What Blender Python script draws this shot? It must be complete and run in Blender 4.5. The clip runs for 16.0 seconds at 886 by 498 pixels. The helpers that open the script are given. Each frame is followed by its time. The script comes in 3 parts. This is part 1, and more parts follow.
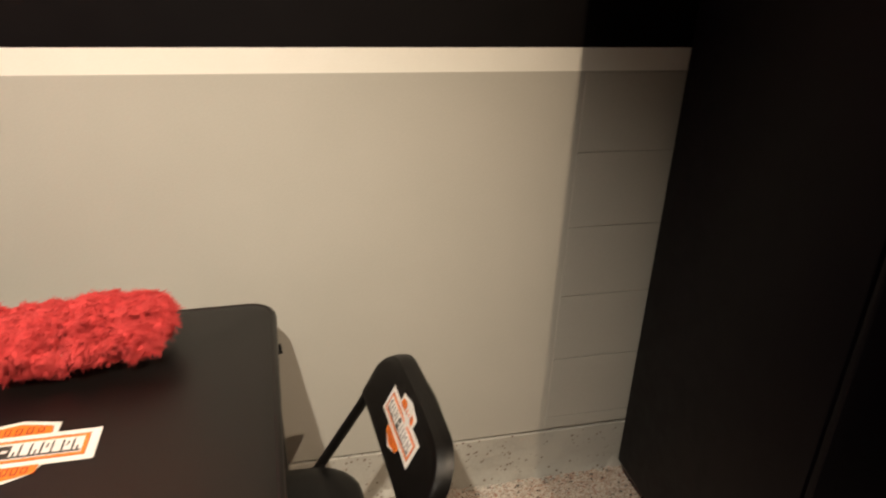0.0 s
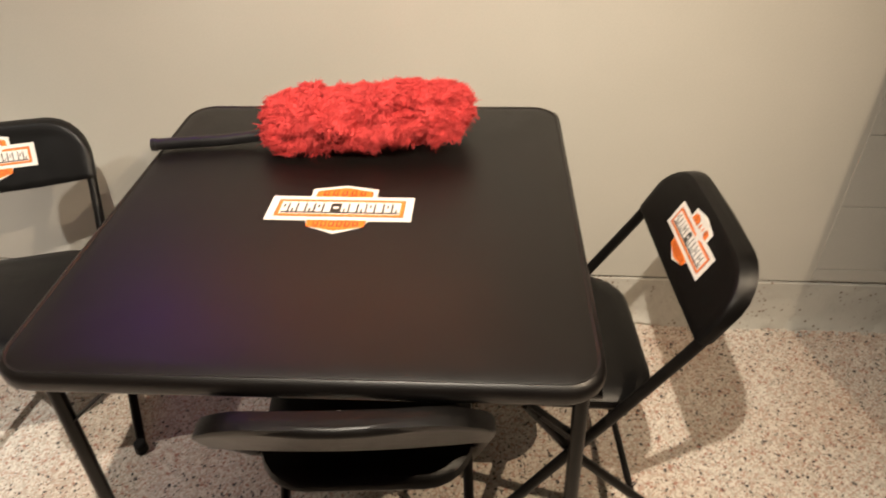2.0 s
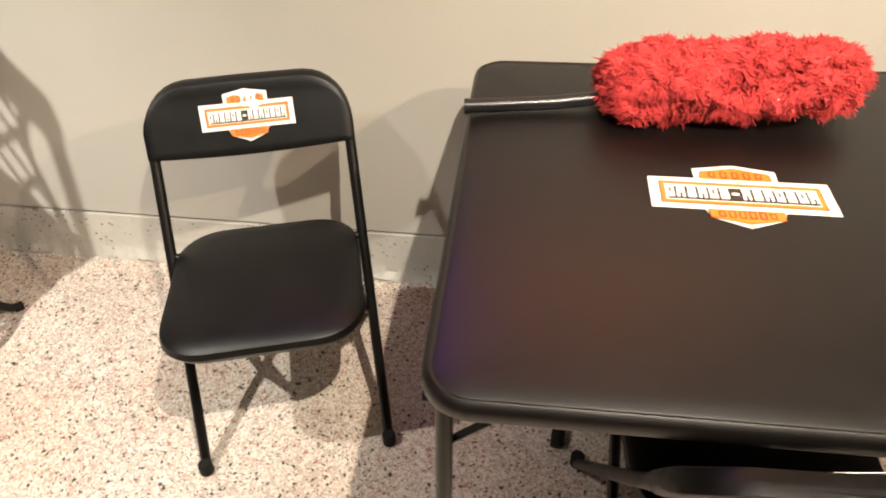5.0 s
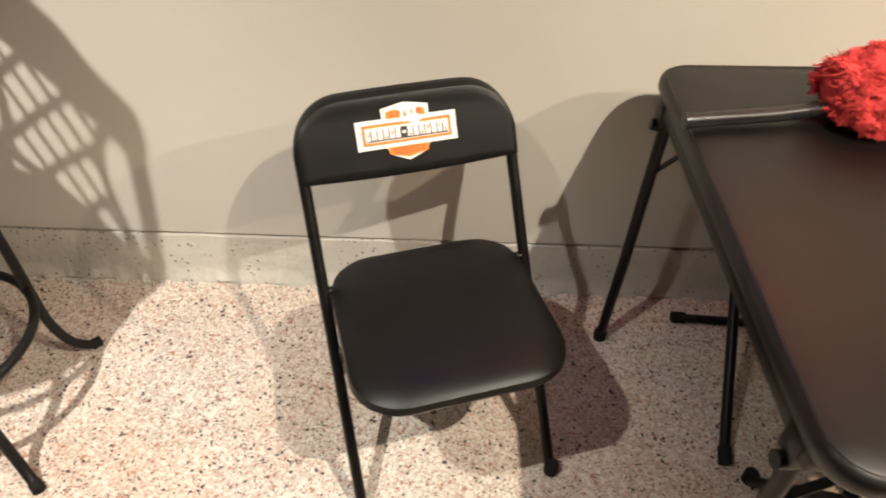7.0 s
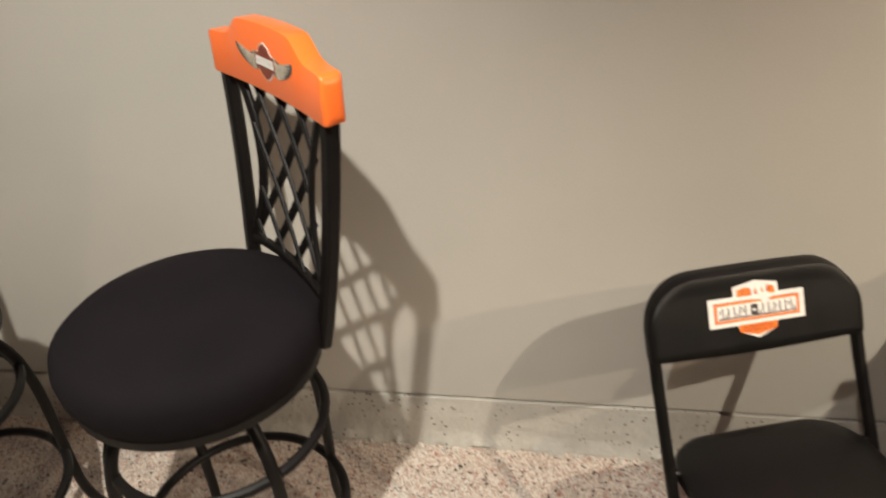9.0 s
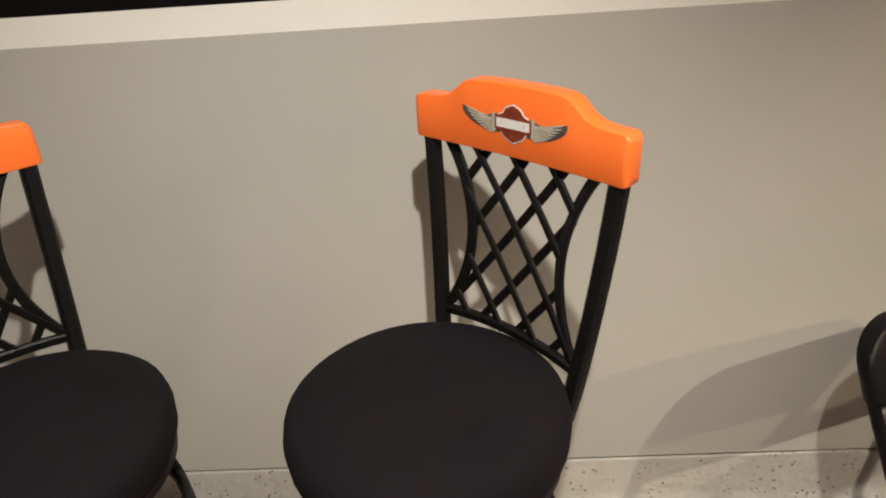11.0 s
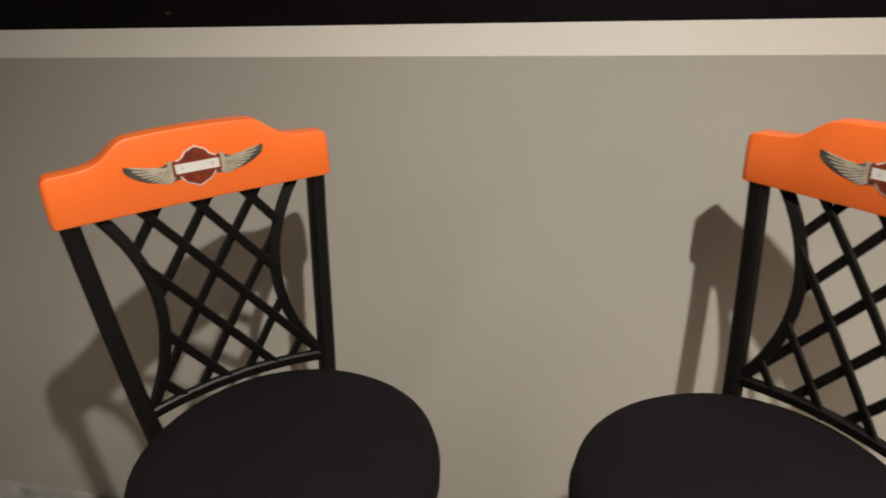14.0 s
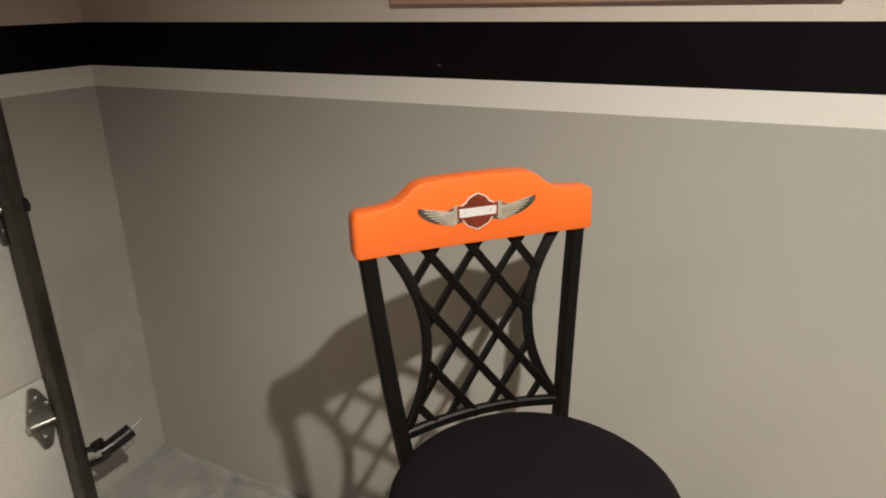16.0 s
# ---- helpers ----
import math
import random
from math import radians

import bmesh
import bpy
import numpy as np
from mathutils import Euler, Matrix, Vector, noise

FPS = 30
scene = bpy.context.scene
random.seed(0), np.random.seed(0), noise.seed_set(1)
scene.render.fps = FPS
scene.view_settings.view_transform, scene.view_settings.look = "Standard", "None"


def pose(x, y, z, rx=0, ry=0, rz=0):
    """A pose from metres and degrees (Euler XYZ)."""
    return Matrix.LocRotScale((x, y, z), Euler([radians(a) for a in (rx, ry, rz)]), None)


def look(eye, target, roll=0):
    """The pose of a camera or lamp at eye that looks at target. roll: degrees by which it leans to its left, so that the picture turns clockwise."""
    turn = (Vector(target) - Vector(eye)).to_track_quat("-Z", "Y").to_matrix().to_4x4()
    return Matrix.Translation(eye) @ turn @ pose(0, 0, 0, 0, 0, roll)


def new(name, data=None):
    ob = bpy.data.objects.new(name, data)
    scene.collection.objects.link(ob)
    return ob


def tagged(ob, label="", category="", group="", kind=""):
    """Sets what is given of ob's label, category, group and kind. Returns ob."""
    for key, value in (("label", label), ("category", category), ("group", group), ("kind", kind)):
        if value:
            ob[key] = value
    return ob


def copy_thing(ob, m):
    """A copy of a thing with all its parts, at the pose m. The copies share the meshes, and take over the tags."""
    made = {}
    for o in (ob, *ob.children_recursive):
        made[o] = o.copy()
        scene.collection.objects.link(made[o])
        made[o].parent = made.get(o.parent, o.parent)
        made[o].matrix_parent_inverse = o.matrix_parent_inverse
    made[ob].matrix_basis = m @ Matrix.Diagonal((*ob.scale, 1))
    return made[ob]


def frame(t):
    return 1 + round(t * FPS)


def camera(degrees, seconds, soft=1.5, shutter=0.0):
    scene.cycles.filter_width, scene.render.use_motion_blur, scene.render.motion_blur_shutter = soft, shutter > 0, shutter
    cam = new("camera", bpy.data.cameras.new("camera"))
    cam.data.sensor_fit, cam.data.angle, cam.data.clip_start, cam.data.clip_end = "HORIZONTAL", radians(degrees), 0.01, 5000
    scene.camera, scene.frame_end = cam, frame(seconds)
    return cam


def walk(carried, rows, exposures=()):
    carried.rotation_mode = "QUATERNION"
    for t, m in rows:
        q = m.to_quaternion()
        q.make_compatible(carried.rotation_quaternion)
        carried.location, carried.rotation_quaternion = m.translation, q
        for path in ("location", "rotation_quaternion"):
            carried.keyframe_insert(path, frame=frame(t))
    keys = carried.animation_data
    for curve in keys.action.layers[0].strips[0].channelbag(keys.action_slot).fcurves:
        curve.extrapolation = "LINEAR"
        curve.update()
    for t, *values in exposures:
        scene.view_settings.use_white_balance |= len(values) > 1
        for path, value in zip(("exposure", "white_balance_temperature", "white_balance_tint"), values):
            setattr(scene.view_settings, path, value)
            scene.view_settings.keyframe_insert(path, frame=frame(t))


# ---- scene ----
cam = camera(66.7, 16.0, soft=1.9, shutter=0.5)
PATH = [
    (0, (-0.196, -0.182, 1.538), (0.237, 1.584, 0.706), 2.0),
    (0.5, (-0.262, -0.182, 1.51), (0.072, 1.569, 0.603), 2.1),
    (1, (-0.32, -0.183, 1.472), (-0.142, 1.521, 0.441), 1.0),
    (1.5, (-0.365, -0.201, 1.437), (-0.349, 1.456, 0.317), -0.6),
    (2, (-0.394, -0.202, 1.435), (-0.535, 1.389, 0.231), -1.5),
    (2.5, (-0.505, -0.188, 1.42), (-0.642, 1.387, 0.194), -2.1),
    (3, (-0.592, -0.174, 1.407), (-0.736, 1.387, 0.166), -2.3),
    (3.5, (-0.638, -0.167, 1.379), (-0.885, 1.382, 0.139), -1.6),
    (4, (-0.737, -0.122, 1.359), (-1.079, 1.404, 0.111), -2.0),
    (4.2, (-0.785, -0.09, 1.36), (-1.129, 1.414, 0.088), -2.0),
    (6.3, (-1.312, -0.023, 1.377), (-1.348, 1.465, 0.041), -1.2),
    (6.5, (-1.357, 0.008, 1.367), (-1.409, 1.486, 0.021), -1.2),
    (7, (-1.475, 0.045, 1.373), (-1.536, 1.503, 0.005), 0.2),
    (7.5, (-1.629, 0.026, 1.385), (-1.655, 1.506, 0.04), -0.4),
    (8, (-1.761, -0.026, 1.416), (-1.863, 1.547, 0.185), 0.7),
    (8.5, (-1.889, -0.033, 1.445), (-2.067, 1.613, 0.323), -0.3),
    (9, (-2.004, 0.04, 1.443), (-2.28, 1.727, 0.405), -3.2),
    (9.5, (-2.137, 0.07, 1.449), (-2.438, 1.781, 0.459), -2.7),
    (10, (-2.281, 0.051, 1.458), (-2.567, 1.77, 0.477), -4.7),
    (10.2, (-2.33, 0.039, 1.463), (-2.586, 1.768, 0.491), -4.8),
    (12.3, (-2.665, 0.142, 1.45), (-2.576, 1.96, 0.62), -3.4),
    (12.5, (-2.676, 0.145, 1.444), (-2.597, 1.967, 0.623), -3.3),
    (13, (-2.723, 0.151, 1.444), (-2.786, 1.977, 0.63), -2.8),
    (13.5, (-2.763, 0.152, 1.441), (-3.059, 1.956, 0.632), -3.0),
    (14, (-2.795, 0.146, 1.436), (-3.226, 1.923, 0.626), -2.2),
    (14.5, (-2.852, 0.157, 1.435), (-3.376, 1.913, 0.633), -1.1),
    (15, (-2.924, 0.124, 1.459), (-3.547, 1.874, 0.719), -0.4),
    (15.5, (-2.957, 0.079, 1.481), (-3.713, 1.787, 0.777), -0.5),
    (16, (-2.965, 0.057, 1.481), (-3.795, 1.731, 0.777), -1.1),
]
EXPOSURES = [(0, -0.28), (0.5, -0.42), (1.0, -0.44), (1.5, -0.10), (2.0, 0.12), (2.5, 0.36), (3.5, 0.50), (6.5, 0.46), (7.5, 0.27), (8.5, 0.04), (9, -0.10), (10, -0.20), (12.5, -0.30), (13.5, -0.42), (14.5, -0.54), (15.0, -0.52), (15.5, -0.34), (16, -0.26)]
walk(cam, [(t, look(eye, target, roll)) for t, eye, target, roll in PATH], EXPOSURES)

# ---- light ----
world = bpy.data.worlds.new("world")
scene.world = world
world.use_nodes = True
world.node_tree.nodes["Background"].inputs[0].default_value = (1.0, 0.85, 0.7, 1)
world.node_tree.nodes["Background"].inputs[1].default_value = 0.013

CEILING = 2.62
# x, y, z, watts, colour of the three ceiling downlights
LAMPS = [(-2.355, 0.00, 2.55, 345, (1.0, 0.95, 0.855), 105),
         (-0.55, -0.10, 2.50, 300, (1.0, 0.89, 0.73), 98),
         (0.95, -0.08, 2.45, 210, (1.0, 0.79, 0.56), 78)]
SOFT = [0.024, 0.020, 0.007]
AIMS = [(-3.02, 0.50, 0), (-0.72, 0.75, 0), (-0.95, 1.20, 0.30)]


# ---- materials ----
def material(name):
    m = bpy.data.materials.new(name)
    m.use_nodes = True
    return m, m.node_tree.nodes, m.node_tree.links, m.node_tree.nodes["Principled BSDF"]


def coords(nodes, links, scale=(1, 1, 1)):
    tc = nodes.new("ShaderNodeTexCoord")
    mp = nodes.new("ShaderNodeMapping")
    mp.inputs["Scale"].default_value = scale
    links.new(tc.outputs["Object"], mp.inputs[0])
    return mp.outputs[0]


def mix(nodes, links, fac, a, b, mode="MIX"):
    n = nodes.new("ShaderNodeMix")
    n.data_type, n.blend_type = "RGBA", mode
    for sock, v in ((n.inputs[0], fac), (n.inputs[6], a), (n.inputs[7], b)):
        if isinstance(v, bpy.types.NodeSocket):
            links.new(v, sock)
        elif isinstance(v, (int, float)):
            sock.default_value = v
        else:
            sock.default_value = (*v, 1)
    return n.outputs[2]


def ramp(nodes, links, fac, lo, hi):
    n = nodes.new("ShaderNodeMapRange")
    n.inputs[1].default_value, n.inputs[2].default_value = lo, hi
    links.new(fac, n.inputs[0])
    return n.outputs[0]


def noise_tex(nodes, links, vec, scale, detail=4, rough=0.6):
    n = nodes.new("ShaderNodeTexNoise")
    n.inputs["Scale"].default_value, n.inputs["Detail"].default_value, n.inputs["Roughness"].default_value = scale, detail, rough
    links.new(vec, n.inputs["Vector"])
    return n.outputs["Fac"]


def bump(nodes, links, bsdf, height, strength, distance=0.002):
    n = nodes.new("ShaderNodeBump")
    n.inputs["Strength"].default_value, n.inputs["Distance"].default_value = strength, distance
    links.new(height, n.inputs["Height"])
    links.new(n.outputs[0], bsdf.inputs["Normal"])


def surface(name, a, b, rough=0.5, metal=0.0, big=3.0, fine=120.0, relief=0.15, spread=0.12, coat=0.0, spec=0.5, tone=1.0):
    """Two tones mixed by a broad noise, broken by a fine grain that also gives relief and uneven gloss."""
    m, nodes, links, bsdf = material(name)
    vec = coords(nodes, links)
    broad = ramp(nodes, links, noise_tex(nodes, links, vec, big, 5), 0.35, 0.65)
    grain = noise_tex(nodes, links, vec, fine, 3)
    base = mix(nodes, links, broad, a, b)
    shade = mix(nodes, links, ramp(nodes, links, grain, 0.3, 0.7), [1 - 0.1 * tone] * 3, [1 + 0.06 * tone] * 3)
    links.new(mix(nodes, links, 1.0, base, shade, "MULTIPLY"), bsdf.inputs["Base Color"])
    r = nodes.new("ShaderNodeMapRange")
    r.inputs[3].default_value, r.inputs[4].default_value = max(rough - spread, 0.02), min(rough + spread, 1)
    links.new(noise_tex(nodes, links, vec, big * 4, 4), r.inputs[0])
    links.new(r.outputs[0], bsdf.inputs["Roughness"])
    bsdf.inputs["Metallic"].default_value = metal
    bsdf.inputs["Coat Weight"].default_value = coat
    bsdf.inputs["Specular IOR Level"].default_value = spec
    if relief:
        bump(nodes, links, bsdf, grain, relief, 0.0015)
    return m


def glow(name, colour, strength):
    m, nodes, links, bsdf = material(name)
    bsdf.inputs["Emission Color"].default_value = (*colour, 1)
    bsdf.inputs["Emission Strength"].default_value = strength
    bsdf.inputs["Base Color"].default_value = (*colour, 1)
    return m


def terrazzo():
    """Pale cement with close-set beige, rust and black stone chips, ground smooth."""
    m, nodes, links, bsdf = material("terrazzo")
    vec = coords(nodes, links)
    warp = nodes.new("ShaderNodeTexNoise")
    warp.inputs["Scale"].default_value = 90
    links.new(vec, warp.inputs["Vector"])
    bent = nodes.new("ShaderNodeMix")
    bent.data_type = "VECTOR"
    bent.inputs[0].default_value = 0.008
    links.new(vec, bent.inputs[4])
    links.new(warp.outputs["Color"], bent.inputs[5])
    col = None
    for scale, channel in ((270, 0), (150, 1)):
        v = nodes.new("ShaderNodeTexVoronoi")
        v.inputs["Scale"].default_value = scale
        links.new(bent.outputs[1], v.inputs["Vector"])
        sep = nodes.new("ShaderNodeSeparateColor")
        links.new(v.outputs["Color"], sep.inputs[0])
        cr = nodes.new("ShaderNodeValToRGB")
        cr.color_ramp.interpolation = "CONSTANT"
        stops = [(0.0, (0.40, 0.36, 0.31)), (0.26, (0.56, 0.525, 0.47)), (0.57, (0.39, 0.29, 0.24)), (0.74, (0.30, 0.16, 0.12)),
                 (0.80, (0.47, 0.43, 0.38)), (0.93, (0.040, 0.034, 0.032))]
        els = cr.color_ramp.elements
        els[0].position, els[0].color = stops[0][0], (*stops[0][1], 1)
        els[1].position, els[1].color = stops[1][0], (*stops[1][1], 1)
        for p, c in stops[2:]:
            e = els.new(p)
            e.color = (*c, 1)
        links.new(sep.outputs[channel], cr.inputs[0])
        if col is None:
            col = cr.outputs[0]
        else:
            pick = ramp(nodes, links, sep.outputs[2], 0.66, 0.67)
            col = mix(nodes, links, pick, col, cr.outputs[0])
    patch = ramp(nodes, links, noise_tex(nodes, links, vec, 2.3, 5), 0.35, 0.7)
    stain = mix(nodes, links, patch, (1.0, 1.0, 1.0), (0.88, 0.77, 0.70))
    col = mix(nodes, links, 1.0, col, stain, "MULTIPLY")
    links.new(col, bsdf.inputs["Base Color"])
    r = nodes.new("ShaderNodeMapRange")
    r.inputs[3].default_value, r.inputs[4].default_value = 0.35, 0.62
    links.new(noise_tex(nodes, links, vec, 9, 4), r.inputs[0])
    links.new(r.outputs[0], bsdf.inputs["Roughness"])
    bump(nodes, links, bsdf, noise_tex(nodes, links, vec, 220, 3), 0.25, 0.001)
    return m


def rough_concrete(name, a, b, worn_at=0.50, pit=(0.16, 0.11, 0.08), grain=32, pit_scale=58):
    """Painted concrete with chips and pits."""
    m, nodes, links, bsdf = material(name)
    vec = coords(nodes, links)
    broad = ramp(nodes, links, noise_tex(nodes, links, vec, 4, 6), 0.35, 0.65)
    v = nodes.new("ShaderNodeTexVoronoi")
    v.inputs["Scale"].default_value = pit_scale
    links.new(vec, v.inputs["Vector"])
    pits = ramp(nodes, links, v.outputs["Distance"], 0.30, 0.12)
    worn = ramp(nodes, links, noise_tex(nodes, links, vec, 13, 4), worn_at, worn_at + 0.08)
    mul = nodes.new("ShaderNodeMath")
    mul.operation = "MULTIPLY"
    links.new(pits, mul.inputs[0])
    links.new(worn, mul.inputs[1])
    col = mix(nodes, links, broad, a, b)
    col = mix(nodes, links, mul.outputs[0], col, pit)
    links.new(col, bsdf.inputs["Base Color"])
    bsdf.inputs["Roughness"].default_value = 0.7
    bump(nodes, links, bsdf, noise_tex(nodes, links, vec, grain, 8), 0.8, 0.006)
    return m


GREY = surface("grey_wall_paint", (0.43, 0.41, 0.365), (0.46, 0.435, 0.39), 0.55, 0, 1.6, 240, 0.05, tone=0.4)
WHITE = surface("white_stripe_paint", (0.80, 0.77, 0.70), (0.84, 0.81, 0.75), 0.5, 0, 3, 240, 0.07, tone=0.3)
BLACKBAND = surface("black_stripe_paint", (0.0035, 0.0025, 0.003), (0.005, 0.0036, 0.004), 0.55, 0, 3, 240, 0.2, spec=0.12)
CREAM = surface("cream_wall_paint", (0.74, 0.66, 0.56), (0.78, 0.70, 0.61), 0.55, 0, 2, 240, 0.2)
BARE = rough_concrete("bare_block", (0.37, 0.355, 0.32), (0.44, 0.42, 0.375), 0.66, (0.22, 0.205, 0.18), 60)
LEDGE = rough_concrete("grey_cement", (0.24, 0.228, 0.205), (0.40, 0.38, 0.345), 0.58, (0.20, 0.16, 0.13), 40, 75)
KERB = rough_concrete("painted_kerb", (0.40, 0.38, 0.34), (0.48, 0.46, 0.41), 0.46)
FLOOR = terrazzo()
DARKWALL = surface("dark_garage_paint", (0.10, 0.09, 0.08), (0.13, 0.115, 0.10), 0.6, 0, 2, 200, 0.2)
CEIL = surface("ceiling_paint", (0.26, 0.24, 0.21), (0.30, 0.275, 0.24), 0.7, 0, 2, 150, 0.2)
VINYL = surface("black_vinyl", (0.0014, 0.0011, 0.0010), (0.0024, 0.0019, 0.0017), 0.40, 0, 9, 420, 0.28, 0.08, spec=0.28)
TABLE_VINYL = surface("tabletop_vinyl", (0.0022, 0.0015, 0.0013), (0.0032, 0.0021, 0.0018), 0.40, 0, 5, 480, 0.16, 0.05, spec=0.46)
STEEL_BLACK = surface("black_enamelled_steel", (0.003, 0.0024, 0.0022), (0.0048, 0.004, 0.0035), 0.36, 0, 14, 260, 0.1, 0.1, spec=0.22)
IRON = surface("black_wrought_iron", (0.003, 0.0022, 0.002), (0.0045, 0.0035, 0.003), 0.5, 0, 16, 200, 0.25, 0.1, spec=0.25)
RUBBER = surface("black_rubber", (0.005, 0.0045, 0.004), (0.008, 0.007, 0.0065), 0.75, 0, 14, 200, 0.2, spec=0.2)
FABRIC = surface("black_seat_cloth", (0.0045, 0.0032, 0.0044), (0.0066, 0.0047, 0.0062), 0.9, 0, 7, 700, 0.5, spec=0.15)
ORANGE = surface("orange_lacquer", (0.91, 0.162, 0.024), (0.92, 0.172, 0.028), 0.34, 0, 2, 160, 0.02, 0.03, 0.12, tone=0.15)
DECAL_ORANGE = surface("decal_orange", (0.72, 0.165, 0.018), (0.80, 0.20, 0.025), 0.4, 0, 30, 300, 0.05)
DECAL_WHITE = surface("decal_white", (0.68, 0.65, 0.60), (0.73, 0.70, 0.66), 0.4, 0, 30, 300, 0.05)
DECAL_BLACK = surface("decal_black", (0.02, 0.018, 0.016), (0.03, 0.026, 0.022), 0.4, 0, 30, 300, 0.05)
DECAL_RED = surface("decal_red", (0.22, 0.028, 0.010), (0.36, 0.055, 0.016), 0.4, 0, 30, 300, 0.05)
EMBLEM_RED = surface("emblem_red", (0.15, 0.024, 0.010), (0.24, 0.040, 0.014), 0.4, 0, 60, 500, 0.05)
FEATHER = surface("decal_silver_feather", (0.38, 0.33, 0.25), (0.50, 0.45, 0.36), 0.4, 0, 60, 500, 0.05)
FEATHER_DARK = surface("decal_dark_feather", (0.05, 0.045, 0.04), (0.09, 0.08, 0.07), 0.4, 0, 60, 500, 0.05)
RED = surface("red_chenille", (0.50, 0.034, 0.034), (0.64, 0.062, 0.060), 0.9, 0, 14, 400, 0.3)
CABINET = surface("black_cabinet_enamel", (0.0020, 0.0012, 0.0024), (0.0028, 0.0018, 0.0032), 0.5, 0, 4, 200, 0.1, spec=0.10)
DOORWHITE = surface("white_door_enamel", (0.74, 0.71, 0.64), (0.78, 0.75, 0.68), 0.5, 0, 4, 160, 0.15)
TRACK = surface("dark_track_steel", (0.05, 0.042, 0.036), (0.09, 0.08, 0.07), 0.45, 0.7, 10, 150, 0.2)
ZINC = surface("galvanised_steel", (0.48, 0.47, 0.43), (0.62, 0.60, 0.55), 0.38, 0.9, 30, 200, 0.15)
TAN = surface("poster_board", (0.55, 0.36, 0.28), (0.60, 0.41, 0.32), 0.6, 0, 6, 200, 0.1)
PLASTIC = surface("black_plastic", (0.006, 0.0055, 0.006), (0.010, 0.009, 0.0095), 0.34, 0, 20, 200, 0.05)
BULB = glow("lamp_bulb", (1.0, 0.82, 0.6), 6)
NEON = glow("violet_neon", (0.46, 0.14, 0.95), 22)
# added glow standing in for the lit cream wall mirrored in the tabletop
WARM_GLOW = glow("added_warm_glow", (1.0, 0.30, 0.14), 17)


# ---- mesh helpers ----
def part(name, bm, mat, parent=None, label="", smooth=True, m=None):
    """Links a bmesh as one mesh object, under a thing or a part."""
    me = bpy.data.meshes.new(name)
    bmesh.ops.recalc_face_normals(bm, faces=bm.faces)
    bm.to_mesh(me)
    bm.free()
    me.materials.append(mat)
    if smooth:
        me.polygons.foreach_set("use_smooth", [True] * len(me.polygons))
        me.set_sharp_from_angle(angle=radians(38))
    ob = new(name, me)
    if parent is not None:
        ob.parent = parent
    if m is not None:
        ob.matrix_basis = m
    if label:
        ob["label"] = label
    return ob


def thing(name, m, label, category, group="", kind=""):
    ob = new(name)
    ob.empty_display_size = 0.1
    ob.matrix_basis = m
    return tagged(ob, label, category, group, kind)


def box(x0, x1, y0, y1, z0, z1, bevel=0.0):
    bm = bmesh.new()
    bmesh.ops.create_cube(bm, size=1, matrix=Matrix.LocRotScale(((x0 + x1) / 2, (y0 + y1) / 2, (z0 + z1) / 2), None, (x1 - x0, y1 - y0, z1 - z0)))
    if bevel:
        bmesh.ops.bevel(bm, geom=bm.edges[:], offset=bevel, segments=2, profile=0.5, affect="EDGES")
    return bm


def spline(points, n=8):
    """A smooth line through the points."""
    p = [Vector(q) for q in points]
    out = []
    for i in range(len(p) - 1):
        a, b, c, d = p[max(i - 1, 0)], p[i], p[i + 1], p[min(i + 2, len(p) - 1)]
        for k in range(n):
            t = k / n
            out.append(0.5 * (2 * b + (c - a) * t + (2 * a - 5 * b + 4 * c - d) * t * t + (3 * b - a - 3 * c + d) * t ** 3))
    return out + [p[-1]]


def sweep(line, r, seg=10, closed=False, bm=None, flat=None):
    """A tube along the line; flat=(w, h): an oblong bar instead, w across and h along the line's own normal."""
    bm = bm or bmesh.new()
    line = [Vector(q) for q in line]
    n = len(line)
    tangents = [((line[(i + 1) % n] if closed or i < n - 1 else line[i]) - (line[i - 1] if closed or i else line[i])).normalized() for i in range(n)]
    up = Vector((0, 0, 1)) if abs(tangents[0].z) < 0.9 else Vector((0, 1, 0))
    side = tangents[0].cross(up).normalized()
    rings = []
    for p, t in zip(line, tangents):
        side = (side - t * side.dot(t)).normalized()
        nor = t.cross(side)
        if flat:
            w, h = flat
            c = 0.22 * min(w, h)
            prof = [(w / 2, h / 2 - c), (w / 2 - c, h / 2), (c - w / 2, h / 2), (-w / 2, h / 2 - c), (-w / 2, c - h / 2), (c - w / 2, -h / 2), (w / 2 - c, -h / 2), (w / 2, c - h / 2)]
        else:
            prof = [(r * math.cos(2 * math.pi * k / seg), r * math.sin(2 * math.pi * k / seg)) for k in range(seg)]
        rings.append([bm.verts.new(p + side * a + nor * b) for a, b in prof])
    m = len(rings[0])
    for i in range(n if closed else n - 1):
        a, b = rings[i], rings[(i + 1) % n]
        for k in range(m):
            bm.faces.new((a[k], a[(k + 1) % m], b[(k + 1) % m], b[k]))
    if not closed:
        bm.faces.new(rings[0][::-1])
        bm.faces.new(rings[-1])
    return bm


def stack(layers):
    """A closed skin over a pile of outlines of equal length."""
    bm = bmesh.new()
    rings = [[bm.verts.new(p) for p in lay] for lay in layers]
    m = len(rings[0])
    for a, b in zip(rings, rings[1:]):
        for k in range(m):
            bm.faces.new((a[k], a[(k + 1) % m], b[(k + 1) % m], b[k]))
    bm.faces.new(rings[0][::-1])
    bm.faces.new(rings[-1])
    return bm


